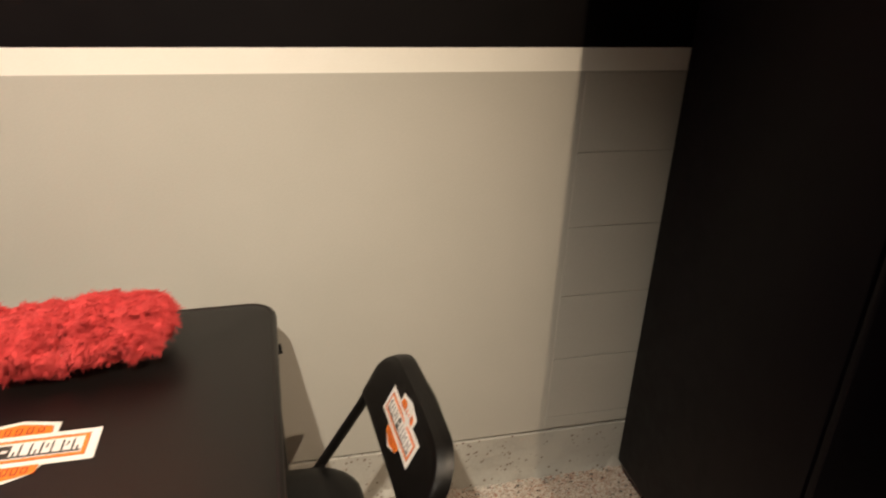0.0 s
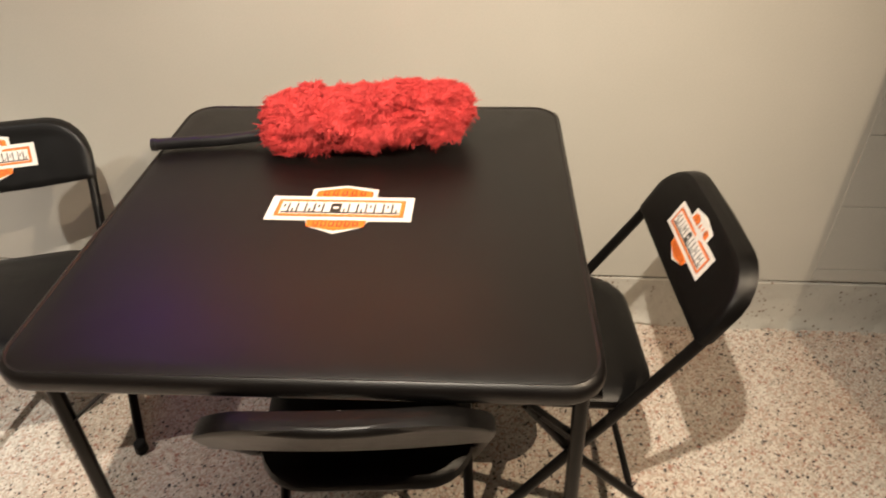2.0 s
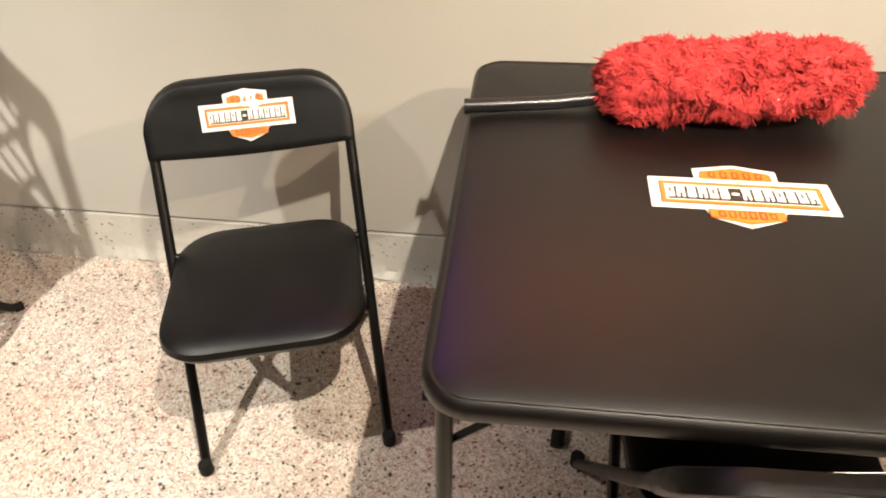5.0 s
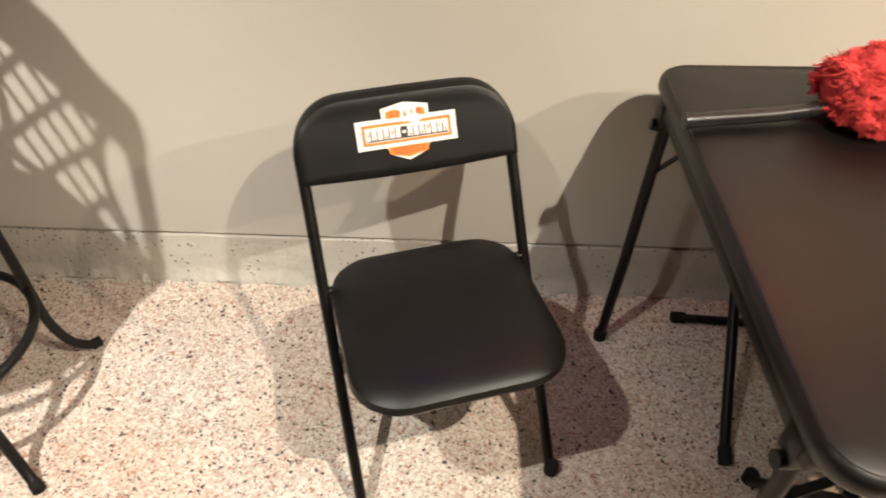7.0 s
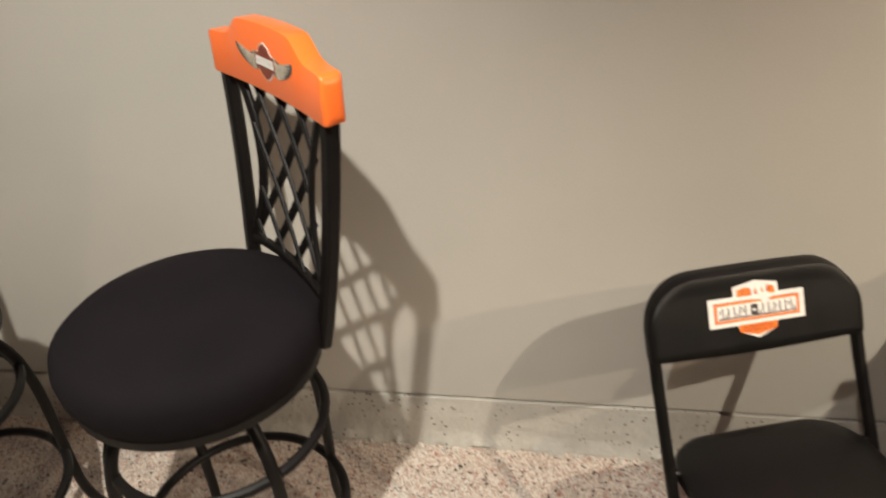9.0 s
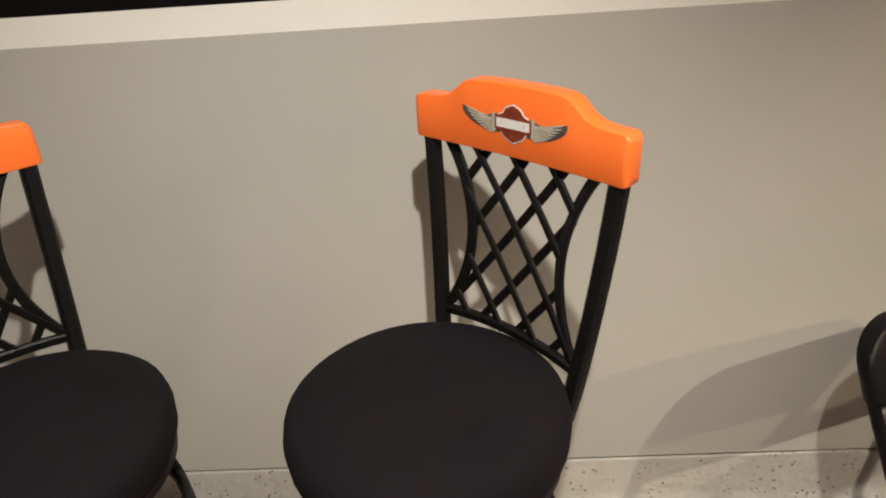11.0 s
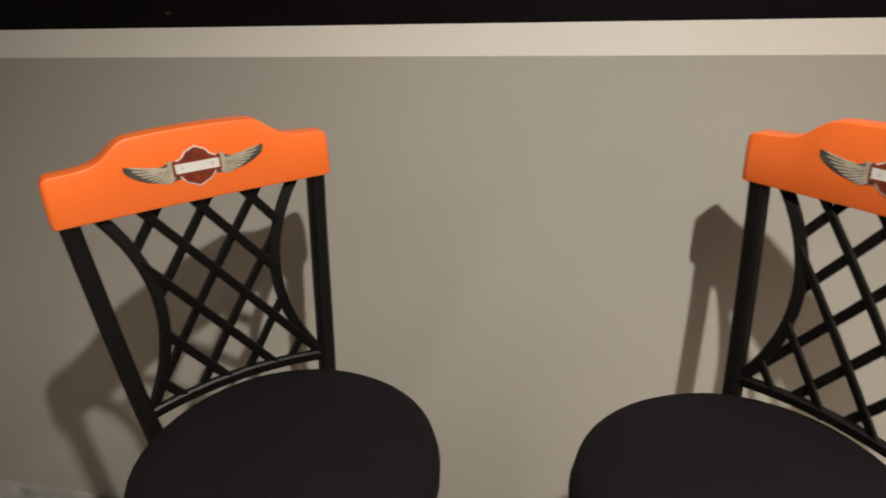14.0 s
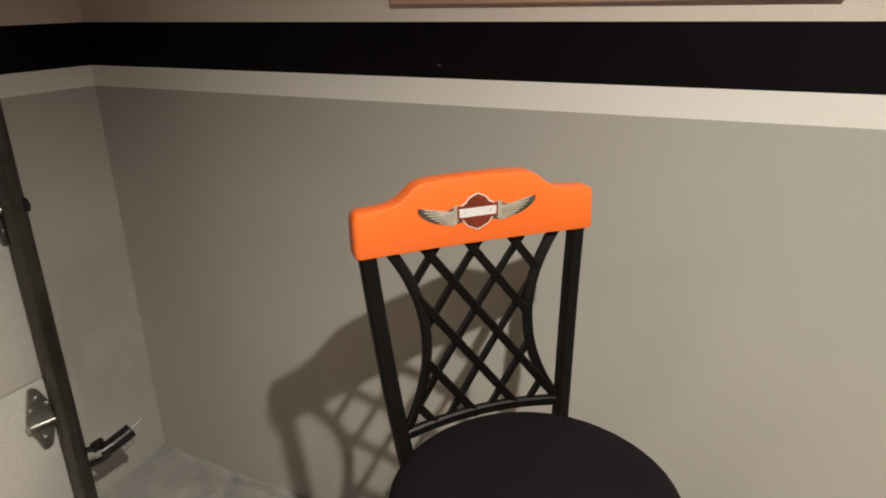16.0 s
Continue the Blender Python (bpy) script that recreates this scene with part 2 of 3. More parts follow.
def rounded(w, d, r, z, n=6):
    """The outline of a rounded oblong, w by d, at the height z."""
    out = []
    for cx, cy, a0 in ((w / 2 - r, d / 2 - r, 0), (r - w / 2, d / 2 - r, 90), (r - w / 2, r - d / 2, 180), (w / 2 - r, r - d / 2, 270)):
        for k in range(n + 1):
            a = radians(a0 + 90 * k / n)
            out.append((cx + r * math.cos(a), cy + r * math.sin(a), z))
    return out


def disc(r, z, n=48):
    return [(r * math.cos(2 * math.pi * k / n), r * math.sin(2 * math.pi * k / n), z) for k in range(n)]


def lathe(profile, n=20):
    return stack([disc(max(r, 0.0005), z, n) for r, z in profile])


def plate(outline, thick, place=None):
    """A flat piece cut to an outline in x and z, its face towards +y; place bends it onto a surface."""
    bm = bmesh.new()
    place = place or (lambda x, y, z: (x, y, z))
    front = [bm.verts.new(place(x, thick, z)) for x, z in outline]
    back = [bm.verts.new(place(x, 0, z)) for x, z in outline]
    bm.faces.new(front)
    bm.faces.new(back[::-1])
    for k in range(len(outline)):
        j = (k + 1) % len(outline)
        bm.faces.new((front[k], back[k], back[j], front[j]))
    return bm


# ---- the room ----
WALL_Y, WEST_X, EAST_X, SOUTH_Y = 1.35, -4.677, 2.3, -3.2
BANDS = [(0.1805, 1.264, GREY, "grey_paint"), (1.264, 1.319, WHITE, "white_stripe"), (1.319, 1.431, BLACKBAND, "black_stripe"), (1.431, CEILING, CREAM, "cream_paint")]


def structure(name, label, category):
    ob = new(name)
    return tagged(ob, label, category, kind="structure")


wall_north = structure("wall_north", "grey painted block wall with a white and a black stripe", "wall")
part("core", box(WEST_X, EAST_X, WALL_Y + 0.02, WALL_Y + 0.2, -0.1, CEILING), BARE, wall_north)
for z0, z1, mat, name in BANDS:
    part(name, box(WEST_X, EAST_X, WALL_Y, WALL_Y + 0.02, z0, z1), mat, wall_north, smooth=False)

wall_west = structure("wall_west", "short grey return wall beside the garage door with stripes", "wall")
part("core", box(WEST_X - 0.2, WEST_X - 0.02, 0.98, WALL_Y, -0.1, CEILING), BARE, wall_west)
for z0, z1, mat, name in BANDS:
    if mat is GREY:
        part("bare_block_face", box(WEST_X - 0.02, WEST_X, 0.98, WALL_Y, 0.0, 0.80), BARE, wall_west, "unpainted pale concrete block", smooth=False)
        z0 = 0.80
    part(name, box(WEST_X - 0.02, WEST_X, 0.98, WALL_Y, z0, z1), mat, wall_west, smooth=False)
part("header", box(WEST_X - 0.2, WEST_X, SOUTH_Y, 0.98, 2.2, CEILING), CREAM, wall_west, smooth=False)

wall_south = structure("wall_south", "plain dark painted garage wall", "wall")
part("face", box(WEST_X - 0.2, EAST_X, SOUTH_Y - 0.2, SOUTH_Y, -0.1, CEILING), DARKWALL, wall_south)
wall_east = structure("wall_east", "plain dark painted garage wall", "wall")
part("face", box(EAST_X, EAST_X + 0.2, SOUTH_Y - 0.2, WALL_Y + 0.2, -0.1, CEILING), DARKWALL, wall_east)
tagged(part("ceiling", box(WEST_X - 0.2, EAST_X + 0.2, SOUTH_Y - 0.2, WALL_Y + 0.2, CEILING, CEILING + 0.15), CEIL), "plain painted garage ceiling", "ceiling", kind="structure")
tagged(part("floor", box(WEST_X - 0.2, EAST_X + 0.2, SOUTH_Y - 0.2, WALL_Y + 0.2, -0.12, 0.0), FLOOR), "speckled terrazzo floor with beige, rust and black chips", "floor", kind="structure")


KERB_X = -3.80
part("corner_paint", box(WEST_X, KERB_X, WALL_Y, WALL_Y + 0.02, 0.0, 0.1805), GREY, wall_north, smooth=False)


def kerb():
    """The foot of the wall: a painted concrete course under a thin open joint, its lower edge rough against the floor."""
    bm = bmesh.new()
    n, rows = 520, (0.0, 0.012, 0.03, 0.06, 0.10, 0.14, 0.165, 0.1715)
    grid = []
    for i in range(n + 1):
        x = KERB_X + (EAST_X - KERB_X) * i / n
        col = []
        for z in rows:
            w = noise.noise((x * 9, z * 14, 2.0)) * 0.0022 + noise.noise((x * 38, z * 40, 7.0)) * 0.001
            out = 0.003 + w
            if z < 0.02:
                out += 0.009 + 0.010 * noise.noise((x * 24, 3.0, z * 30)) + 0.007 * noise.noise((x * 70, 1.0, z * 60))
            top = 0.0015 * noise.noise((x * 20, 5, 5)) if z > 0.17 else 0
            col.append(bm.verts.new((x, WALL_Y - out, z + top)))
        col.append(bm.verts.new((x, WALL_Y + 0.02, 0.172)))
        grid.append(col)
    for a, b in zip(grid, grid[1:]):
        for k in range(len(a) - 1):
            bm.faces.new((a[k], b[k], b[k + 1], a[k + 1]))
    return bm


tagged(part("baseboard", kerb(), KERB), "chipped grey concrete course at the wall's foot", "kerb", kind="structure")


def ledge():
    """A lump of painted concrete sloping out of the corner by the garage door."""
    bm = bmesh.new()
    nx, ny = 110, 40
    grid = []
    for i in range(nx + 1):
        x = WEST_X + 1.10 * i / nx
        row = []
        for j in range(ny + 1):
            v = j / ny
            u = i / nx
            top = 0.062 * (1 - 0.25 * u) if u < 0.86 else 0.062 * 0.785 * max(1 - ((u - 0.86) / 0.14) ** 2, 0)
            drop = 1 - 0.18 * v / 0.7 if v < 0.7 else 0.82 * max(1 - ((v - 0.7) / 0.3) ** 2, 0)
            z = top * drop + 0.008 * noise.noise((x * 7, v * 5, 0)) + 0.004 * noise.noise((x * 21, v * 13, 3)) + 0.002 * noise.noise((x * 55, v * 22, 9))
            z -= 0.016 * min(max((u - 0.26 - 0.10 * v) / 0.02, 0), 1) * (v < 0.8) * (v > 0.06)
            z += 0.010 * abs(noise.noise((x * 40, 4, 4))) * (v < 0.06)
            row.append(bm.verts.new((x, WALL_Y - 0.33 * v, max(z, -0.01))))
        grid.append(row)
    for a, b in zip(grid, grid[1:]):
        for k in range(ny):
            bm.faces.new((a[k], a[k + 1], b[k + 1], b[k]))
    return bm


tagged(part("concrete_ledge", ledge(), LEDGE), "uneven grey painted concrete ledge in the corner", "ledge", kind="structure")


# ---- lamps ----
for (x, y, z, watts, colour, cone), aim, soft in zip(LAMPS, AIMS, SOFT):
    lamp = thing("ceiling_light", pose(x, y, CEILING), "small white ceiling spotlight with a warm bulb", "lamp", "ceiling lights")
    part("housing", lathe([(0.02, 0.0), (0.055, -0.002), (0.06, -0.03), (0.03, -0.035), (0.028, z - CEILING + 0.05), (0.02, z - CEILING + 0.045)]), DOORWHITE, lamp)
    part("bulb", lathe([(0.012, z - CEILING + 0.045), (0.03, z - CEILING + 0.03), (0.032, z - CEILING + 0.018), (0.018, z - CEILING + 0.006), (0.002, z - CEILING + 0.003)]), BULB, lamp)
    light = bpy.data.lights.new("downlight", "SPOT")
    light.energy, light.color, light.spot_size, light.spot_blend, light.shadow_soft_size = watts, colour, radians(cone), 1.0, soft
    ob = new("downlight", light)
    ob.matrix_basis = look((x, y, z - 0.035), aim)


# ---- stickers ----
def badge_outline(s, grow=0.0):
    """A shield crossed by a wide bar; s: the bar's width. Points run round in x and z."""
    w, h, g = s / 2 + grow, 0.135 * s + grow, grow
    sh, top = 0.235 * s + g, 0.285 * s + g
    return [(-w, -h), (-0.215 * s - g * 0.4, -h), (-0.19 * s - g * 0.4, -sh + 0.03 * s), (0, -top), (0.19 * s + g * 0.4, -sh + 0.03 * s), (0.215 * s + g * 0.4, -h), (w, -h),
            (w, h), (0.235 * s + g * 0.4, h), (0.235 * s + g * 0.4, sh), (0.0, top), (-0.235 * s - g * 0.4, sh), (-0.235 * s - g * 0.4, h), (-w, h)]


def sticker(parent, s, place, name="sticker"):
    """A cut vinyl badge: white edge, orange shield and bar, pale band with plain dark marks in place of lettering."""
    def bar(x0, x1, z0, z1):
        return [(x0, z0), (x1, z0), (x1, z1), (x0, z1)]

    def lay(level):
        return lambda x, y, z: place(x, y + level, z)
    base = part(name, plate(badge_outline(s, 0.012 * s), 0.0010, lay(0.0012)), DECAL_WHITE, parent, "white-edged orange shield sticker", smooth=False)
    for zs in (1, -1):
        out = [(-0.205 * s, zs * 0.145 * s), (0.205 * s, zs * 0.145 * s), (0.195 * s, zs * 0.215 * s), (0, zs * 0.262 * s), (-0.195 * s, zs * 0.215 * s)]
        rim = [(x * 1.03, z + zs * 0.005 * s) for x, z in out]
        part("shield_rim", plate(rim if zs < 0 else rim[::-1], 0.0004, lay(0.0018)), DECAL_RED, base, smooth=False)
        part("shield_field", plate(out if zs < 0 else out[::-1], 0.0006, lay(0.0022)), DECAL_ORANGE, base, smooth=False)
        count = 5 if zs > 0 else 6
        for k in range(count):
            x = (k - (count - 1) / 2) * 0.30 / (count - 0.5) * s
            tall = 0.026 if abs(k - (count - 1) / 2) > 1.6 else 0.033
            for w, h, mat, up in ((0.020, tall, DECAL_RED, 0.0028), (0.0095, tall - 0.011, DECAL_ORANGE, 0.0031)):
                part("mark", plate(bar(x - w * s, x + w * s, zs * 0.188 * s - h * s, zs * 0.188 * s + h * s), 0.0003, lay(up)), mat, base, smooth=False)
    part("bar_border", plate(bar(-0.455 * s, 0.455 * s, -0.104 * s, 0.104 * s), 0.0004, lay(0.0022)), DECAL_RED, base, smooth=False)
    part("bar_edge", plate(bar(-0.449 * s, 0.449 * s, -0.098 * s, 0.098 * s), 0.0002, lay(0.0026)), DECAL_ORANGE, base, smooth=False)
    part("bar_field", plate(bar(-0.425 * s, 0.425 * s, -0.074 * s, 0.074 * s), 0.0002, lay(0.0029)), DECAL_WHITE, base, smooth=False)
    part("bar_ground", plate(bar(-0.412 * s, 0.418 * s, -0.066 * s, 0.056 * s), 0.0003, lay(0.0031)), DECAL_BLACK, base, smooth=False)
    part("dash", plate(bar(-0.05 * s, -0.012 * s, -0.012 * s, 0.012 * s), 0.0003, lay(0.0035)), DECAL_WHITE, base, smooth=False)
    for k in range(14):
        if k == 6:
            continue
        x = -0.398 * s + k * 0.0612 * s
        part("mark", plate(bar(x - 0.0235 * s, x + 0.0235 * s, -0.050 * s, 0.060 * s), 0.0003, lay(0.0035)), DECAL_WHITE, base, smooth=False)
        if k % 3 != 2:
            part("counter", plate(bar(x - 0.006 * s, x + 0.006 * s, (-0.052 if k % 2 else -0.005) * s, (-0.012 if k % 2 else 0.035) * s), 0.0003, lay(0.0039)), DECAL_BLACK, base, smooth=False)
    return base


# ---- folding card table ----
TABLE = pose(-0.672, 0.831, 0, 0, 0, 1.2)
table = thing("card_table", TABLE, "square folding card table with padded black vinyl top against the wall", "table")
TW, TH = 0.872, 0.748
part("tabletop", stack([rounded(TW - 0.09, TW - 0.09, 0.03, TH - 0.030), rounded(TW - 0.012, TW - 0.012, 0.055, TH - 0.036), rounded(TW, TW, 0.06, TH - 0.026), rounded(TW, TW, 0.06, TH - 0.012),
                        rounded(TW - 0.006, TW - 0.006, 0.058, TH - 0.004), rounded(TW - 0.018, TW - 0.018, 0.054, TH), rounded(TW - 0.026, TW - 0.026, 0.05, TH - 0.0022),
                        rounded(TW - 0.034, TW - 0.034, 0.047, TH - 0.001), rounded(TW - 0.08, TW - 0.08, 0.03, TH + 0.0015), rounded(TW - 0.4, TW - 0.4, 0.02, TH + 0.003)]), TABLE_VINYL, table)
for sx in (-1, 1):
    for sy in (-1, 1):
        x, y = sx * 0.412, sy * 0.352
        leg = part("leg", sweep([(x, y, TH - 0.03), (x + sx * 0.010, y + sy * 0.008, 0.3), (x + sx * 0.022, y + sy * 0.014, 0.0)], 0.0125, 12), STEEL_BLACK, table)
        part("foot_cap", lathe([(0.014, 0.0), (0.017, 0.004), (0.0165, 0.03), (0.013, 0.034)], 12), RUBBER, leg, m=pose(x + sx * 0.022, y + sy * 0.014, 0))
        part("leg_bracket", box(x - 0.022, x + 0.022, y - 0.02, y + 0.02, TH - 0.085, TH - 0.032, 0.005), STEEL_BLACK, leg)
        part("lock_ring", sweep([(x - sx * 0.012, y, TH - 0.095), (x + sx * 0.030, y + sy * 0.004, TH - 0.088)], 0.012, 10), STEEL_BLACK, leg)
        part("brace", sweep([(x, y, TH - 0.20), (x - sx * 0.17, y, TH - 0.035)], 0.005, flat=(0.014, 0.004)), STEEL_BLACK, leg)
for sy in (-1, 1):
    part("apron_rail", box(-TW / 2 + 0.05, TW / 2 - 0.05, sy * (TW / 2 - 0.045) - 0.012, sy * (TW / 2 - 0.045) + 0.012, TH - 0.058, TH - 0.030, 0.004), STEEL_BLACK, table)
for sx in (-1, 1):
    part("apron_rail", box(sx * (TW / 2 - 0.018) - 0.012, sx * (TW / 2 - 0.018) + 0.012, -TW / 2 + 0.05, TW / 2 - 0.05, TH - 0.064, TH - 0.030, 0.004), STEEL_BLACK, table)
TS = pose(0.0, -0.016, TH + 0.0025, 0, 0, -0.6)
sticker(table, 0.262, lambda x, y, z: tuple(TS @ Vector((x, z * 1.02, y))))


# ---- folding chairs ----
def tube_y(z):
    """How far back the chair's main tube stands at the height z."""
    for (z0, y0), (z1, y1) in (((0, 0.222), (0.44, -0.068)), ((0.44, -0.068), (0.58, -0.158)), ((0.58, -0.158), (0.70, -0.222)), ((0.70, -0.222), (0.80, -0.258))):
        if z <= z1:
            return y0 + (y1 - y0) * (z - z0) / (z1 - z0)
    return -0.258


def build_chair():
    chair = thing("folding_chair", Matrix(), "black steel folding chair with padded vinyl seat and shield sticker", "chair", "folding chairs at the table")
    W, TOP, R = 0.207, 0.712, 0.085
    line = []
    for z in (0.012, 0.15, 0.30, 0.44, 0.50, 0.56, 0.60, TOP - R):
        line.append((-W, tube_y(z), z))
    for k in range(1, 9):
        a = radians(90 * k / 8)
        z = TOP - R + R * math.sin(a)
        line.append((-W + R - R * math.cos(a), tube_y(z) - 0.012 * math.sin(a), z))
    for k in range(1, 6):
        x = -W + R + (2 * W - 2 * R) * k / 6
        line.append((x, tube_y(TOP) - 0.012 - 0.012 * math.sin(math.pi * k / 6), TOP))
    line += [(-x, y, z) for x, y, z in line[:16][::-1]]
    part("main_frame", sweep(line, 0.0115, 12), STEEL_BLACK, chair)
    for sx in (-1, 1):
        y0 = tube_y(0)
        part("front_foot_cap", lathe([(0.013, 0.0), (0.016, 0.004), (0.0155, 0.032), (0.012, 0.036)], 12), RUBBER, chair, m=pose(sx * W, y0, 0))
        hind = part("rear_leg", sweep([(sx * 0.185, 0.13, 0.405), (sx * 0.187, 0.02, 0.245), (sx * 0.19, -0.205, 0.014)], 0.0105, 12), STEEL_BLACK, chair)
        part("rear_foot_cap", sweep([(sx * 0.1895, -0.178, 0.042), (sx * 0.19, -0.212, 0.0145)], 0.0145, 12), RUBBER, hind)
        part("pivot", sweep([(sx * 0.17, -0.05, 0.41), (sx * 0.215, -0.05, 0.41)], 0.009, 10), STEEL_BLACK, chair)
        part("link_bar", sweep([(sx * 0.197, 0.10, 0.385), (sx * 0.197, 0.02, 0.30)], 0.004, flat=(0.004, 0.02)), STEEL_BLACK, chair)
    part("rear_crossbar", sweep([(-0.188, -0.12, 0.095), (0.188, -0.12, 0.095)], 0.008, 10), STEEL_BLACK, chair)

    def lift(pts, y0=0.074):
        return [(x, y * 1.055 + y0, z + 0.018 * y / 0.2) for x, y, z in pts]
    part("seat", stack([lift(rounded(0.33, 0.33, 0.07, 0.395)), lift(rounded(0.375, 0.372, 0.085, 0.398)), lift(rounded(0.392, 0.386, 0.09, 0.412)), lift(rounded(0.386, 0.38, 0.09, 0.426)),
                        lift(rounded(0.365, 0.36, 0.085, 0.434)), lift(rounded(0.30, 0.295, 0.075, 0.440)), lift(rounded(0.15, 0.15, 0.04, 0.4425))]), VINYL, chair)

    BOTTOM, NX, NZ = 0.594, 26, 12
    cw = W + 0.012

    def limits(x):
        ax = abs(x)
        lo = BOTTOM - 0.012 * (1 - (x / cw) ** 2)
        r = R + 0.012
        hi = TOP + 0.012 if ax < cw - r else TOP + 0.012 - r + math.sqrt(max(r * r - (ax - cw + r) ** 2, 0))
        return lo, max(hi, lo + 0.04)

    def back_y(x, z):
        return tube_y(z) - 0.010 * (1 - (x / cw) ** 2)
    bm = bmesh.new()
    faces = []
    for side in (1, -1):
        g = []
        for i in range(NX + 1):
            u = i / NX
            x = -cw * math.cos(math.pi * u) * 0.999
            lo, hi = limits(x)
            col = []
            for j in range(NZ + 1):
                v = j / NZ
                z = lo + (hi - lo) * (0.5 - 0.5 * math.cos(math.pi * v))
                edge = min(1.0, 3.2 * math.sin(math.pi * u)) ** 0.6 * min(1.0, 3.0 * math.sin(math.pi * v)) ** 0.6
                col.append(bm.verts.new((x, back_y(x, z) + side * (0.003 + 0.0155 * edge), z)))
            g.append(col)
        for a, b in zip(g, g[1:]):
            for k in range(NZ):
                bm.faces.new((a[k], b[k], b[k + 1], a[k + 1]))
        faces.append(g)
    f, k2 = faces
    for i in range(NX):
        for j in (0, NZ):
            bm.faces.new((f[i][j], f[i + 1][j], k2[i + 1][j], k2[i][j]))
    for j in range(NZ):
        for i in (0, NX):
            bm.faces.new((f[i][j], f[i][j + 1], k2[i][j + 1], k2[i][j]))
    pad = part("backrest", bm, VINYL, chair)
    sticker(pad, 0.19, lambda x, y, z: (-x, back_y(0.088, 0.660 + z * 0.86) + 0.0190 + y, 0.660 + z * 0.86))
    return chair


chair = build_chair()
chair.matrix_basis = pose(-1.533, 0.952, 0, 0, 0, 197.6)
chair["label"] = "black folding chair with shield sticker, facing out beside the table"
other = copy_thing(chair, pose(-0.200, 0.862, 0, 0, 0, 94.0))
other["label"] = "black folding chair with shield sticker, pushed against the table's side"
other = copy_thing(chair, pose(-0.613, 0.598, 0, 0, 0, 5))
other["label"] = "black folding chair tucked under the card table's front edge"


# ---- bar stools ----
def build_stool(base_turn):
    stool = thing("bar_stool", Matrix(), "black iron bar stool with round padded seat and orange top rail", "bar stool", "bar stools along the wall")
    part("seat_cushion", stack([disc(0.190, 0.696), disc(0.214, 0.702), disc(0.222, 0.722), disc(0.224, 0.750), disc(0.219, 0.772), disc(0.202, 0.786), disc(0.155, 0.795), disc(0.08, 0.800), disc(0.01, 0.801)]), FABRIC, stool)
    part("seat_pan", lathe([(0.10, 0.668), (0.203, 0.672), (0.212, 0.680), (0.212, 0.698), (0.18, 0.700)], 48), IRON, stool)
    part("swivel_plate", lathe([(0.09, 0.628), (0.105, 0.631), (0.105, 0.668), (0.09, 0.670)], 24), IRON, stool)
    turn = Matrix.Rotation(radians(base_turn), 4, "Z")
    profile = [(0.09, 0.648), (0.14, 0.640), (0.187, 0.585), (0.207, 0.490), (0.210, 0.365), (0.208, 0.250), (0.210, 0.150), (0.228, 0.070), (0.258, 0.025), (0.285, 0.0135)]
    for k in range(4):
        q = turn @ Matrix.Rotation(math.pi / 2 * k, 4, "Z")
        leg = part("leg", sweep([q @ Vector((r, 0, z)) for r, z in [(p.x, p.y) for p in spline([(a, b, 0) for a, b in profile], 5)]], 0.0115, 10), IRON, stool)
        part("foot_cap", sweep([q @ Vector((0.266, 0, 0.0165)), q @ Vector((0.289, 0, 0.014))], 0.014, 10), RUBBER, leg)
    part("foot_ring", sweep(disc(0.204, 0.270, 56), 0.0105, 10, closed=True), IRON, stool)
    part("upper_ring", sweep(disc(0.196, 0.535, 48), 0.010, 8, closed=True), IRON, stool)

    # the back: all in one raked plane, bowed a little to the rear
    def at(x, z, out=0.0):
        rise = min(max((z - 0.68) / 0.46, 0), 1)
        return Vector((x, -0.165 - 0.056 * (1 - (1 - rise) ** 1.5) - 0.014 * (1 - (x / 0.2) ** 2) + out, z + 0.027))
    for sx in (-1, 1):
        pts = [at(sx * (0.138 + 0.046 * ((z - 0.68) / 0.42) ** 0.8), z) for z in [0.68 + 0.05 * k for k in range(9)] + [1.10]]
        part("back_post", sweep(pts, 0.01, flat=(0.027, 0.024)), IRON, stool)

    def strip_x(z):
        t = (z - 0.772) / (1.085 - 0.772)
        return 0.092 + 0.052 * (2 * t - 0.98) ** 2
    for sx in (-1, 1):
        part("curved_strip", sweep([at(sx * strip_x(0.772 + 0.313 * k / 14), 0.772 + 0.313 * k / 14) for k in range(15)], 0.005, flat=(0.010, 0.018)), IRON, stool)
    part("lower_rail", sweep([at(0.15 * (k / 8 - 1), 0.767 + 0.012 * (1 - (k / 8 - 1) ** 2)) for k in range(17)], 0.006, flat=(0.014, 0.018)), IRON, stool)
    slope, pitch = 0.75, 0.076
    for d in (-1, 1):
        for k in range(-5, 6):
            line = []
            for j in range(61):
                z = 0.772 + 0.315 * j / 60
                x = d * slope * (z - 1.063) + k * pitch
                if abs(x) <= strip_x(z) + 0.003:
                    line.append(at(x, z, 0.003 * d))
            if len(line) > 6:
                part("lattice_bar", sweep(line[::6] + [line[-1]] if (len(line) - 1) % 6 else line[::6], 0.004, flat=(0.006, 0.0148)), IRON, stool)

    upper = [(0.0, 1.191), (0.05, 1.1905), (0.090, 1.1885), (0.100, 1.185), (0.113, 1.175), (0.128, 1.163), (0.145, 1.157), (0.165, 1.1555), (0.194, 1.155), (0.2005, 1.1520), (0.2038, 1.147), (0.2048, 1.141)]
    lower = [(0.0, 1.080), (0.10, 1.0805), (0.165, 1.0815), (0.198, 1.0825), (0.2025, 1.085), (0.2048, 1.094)]

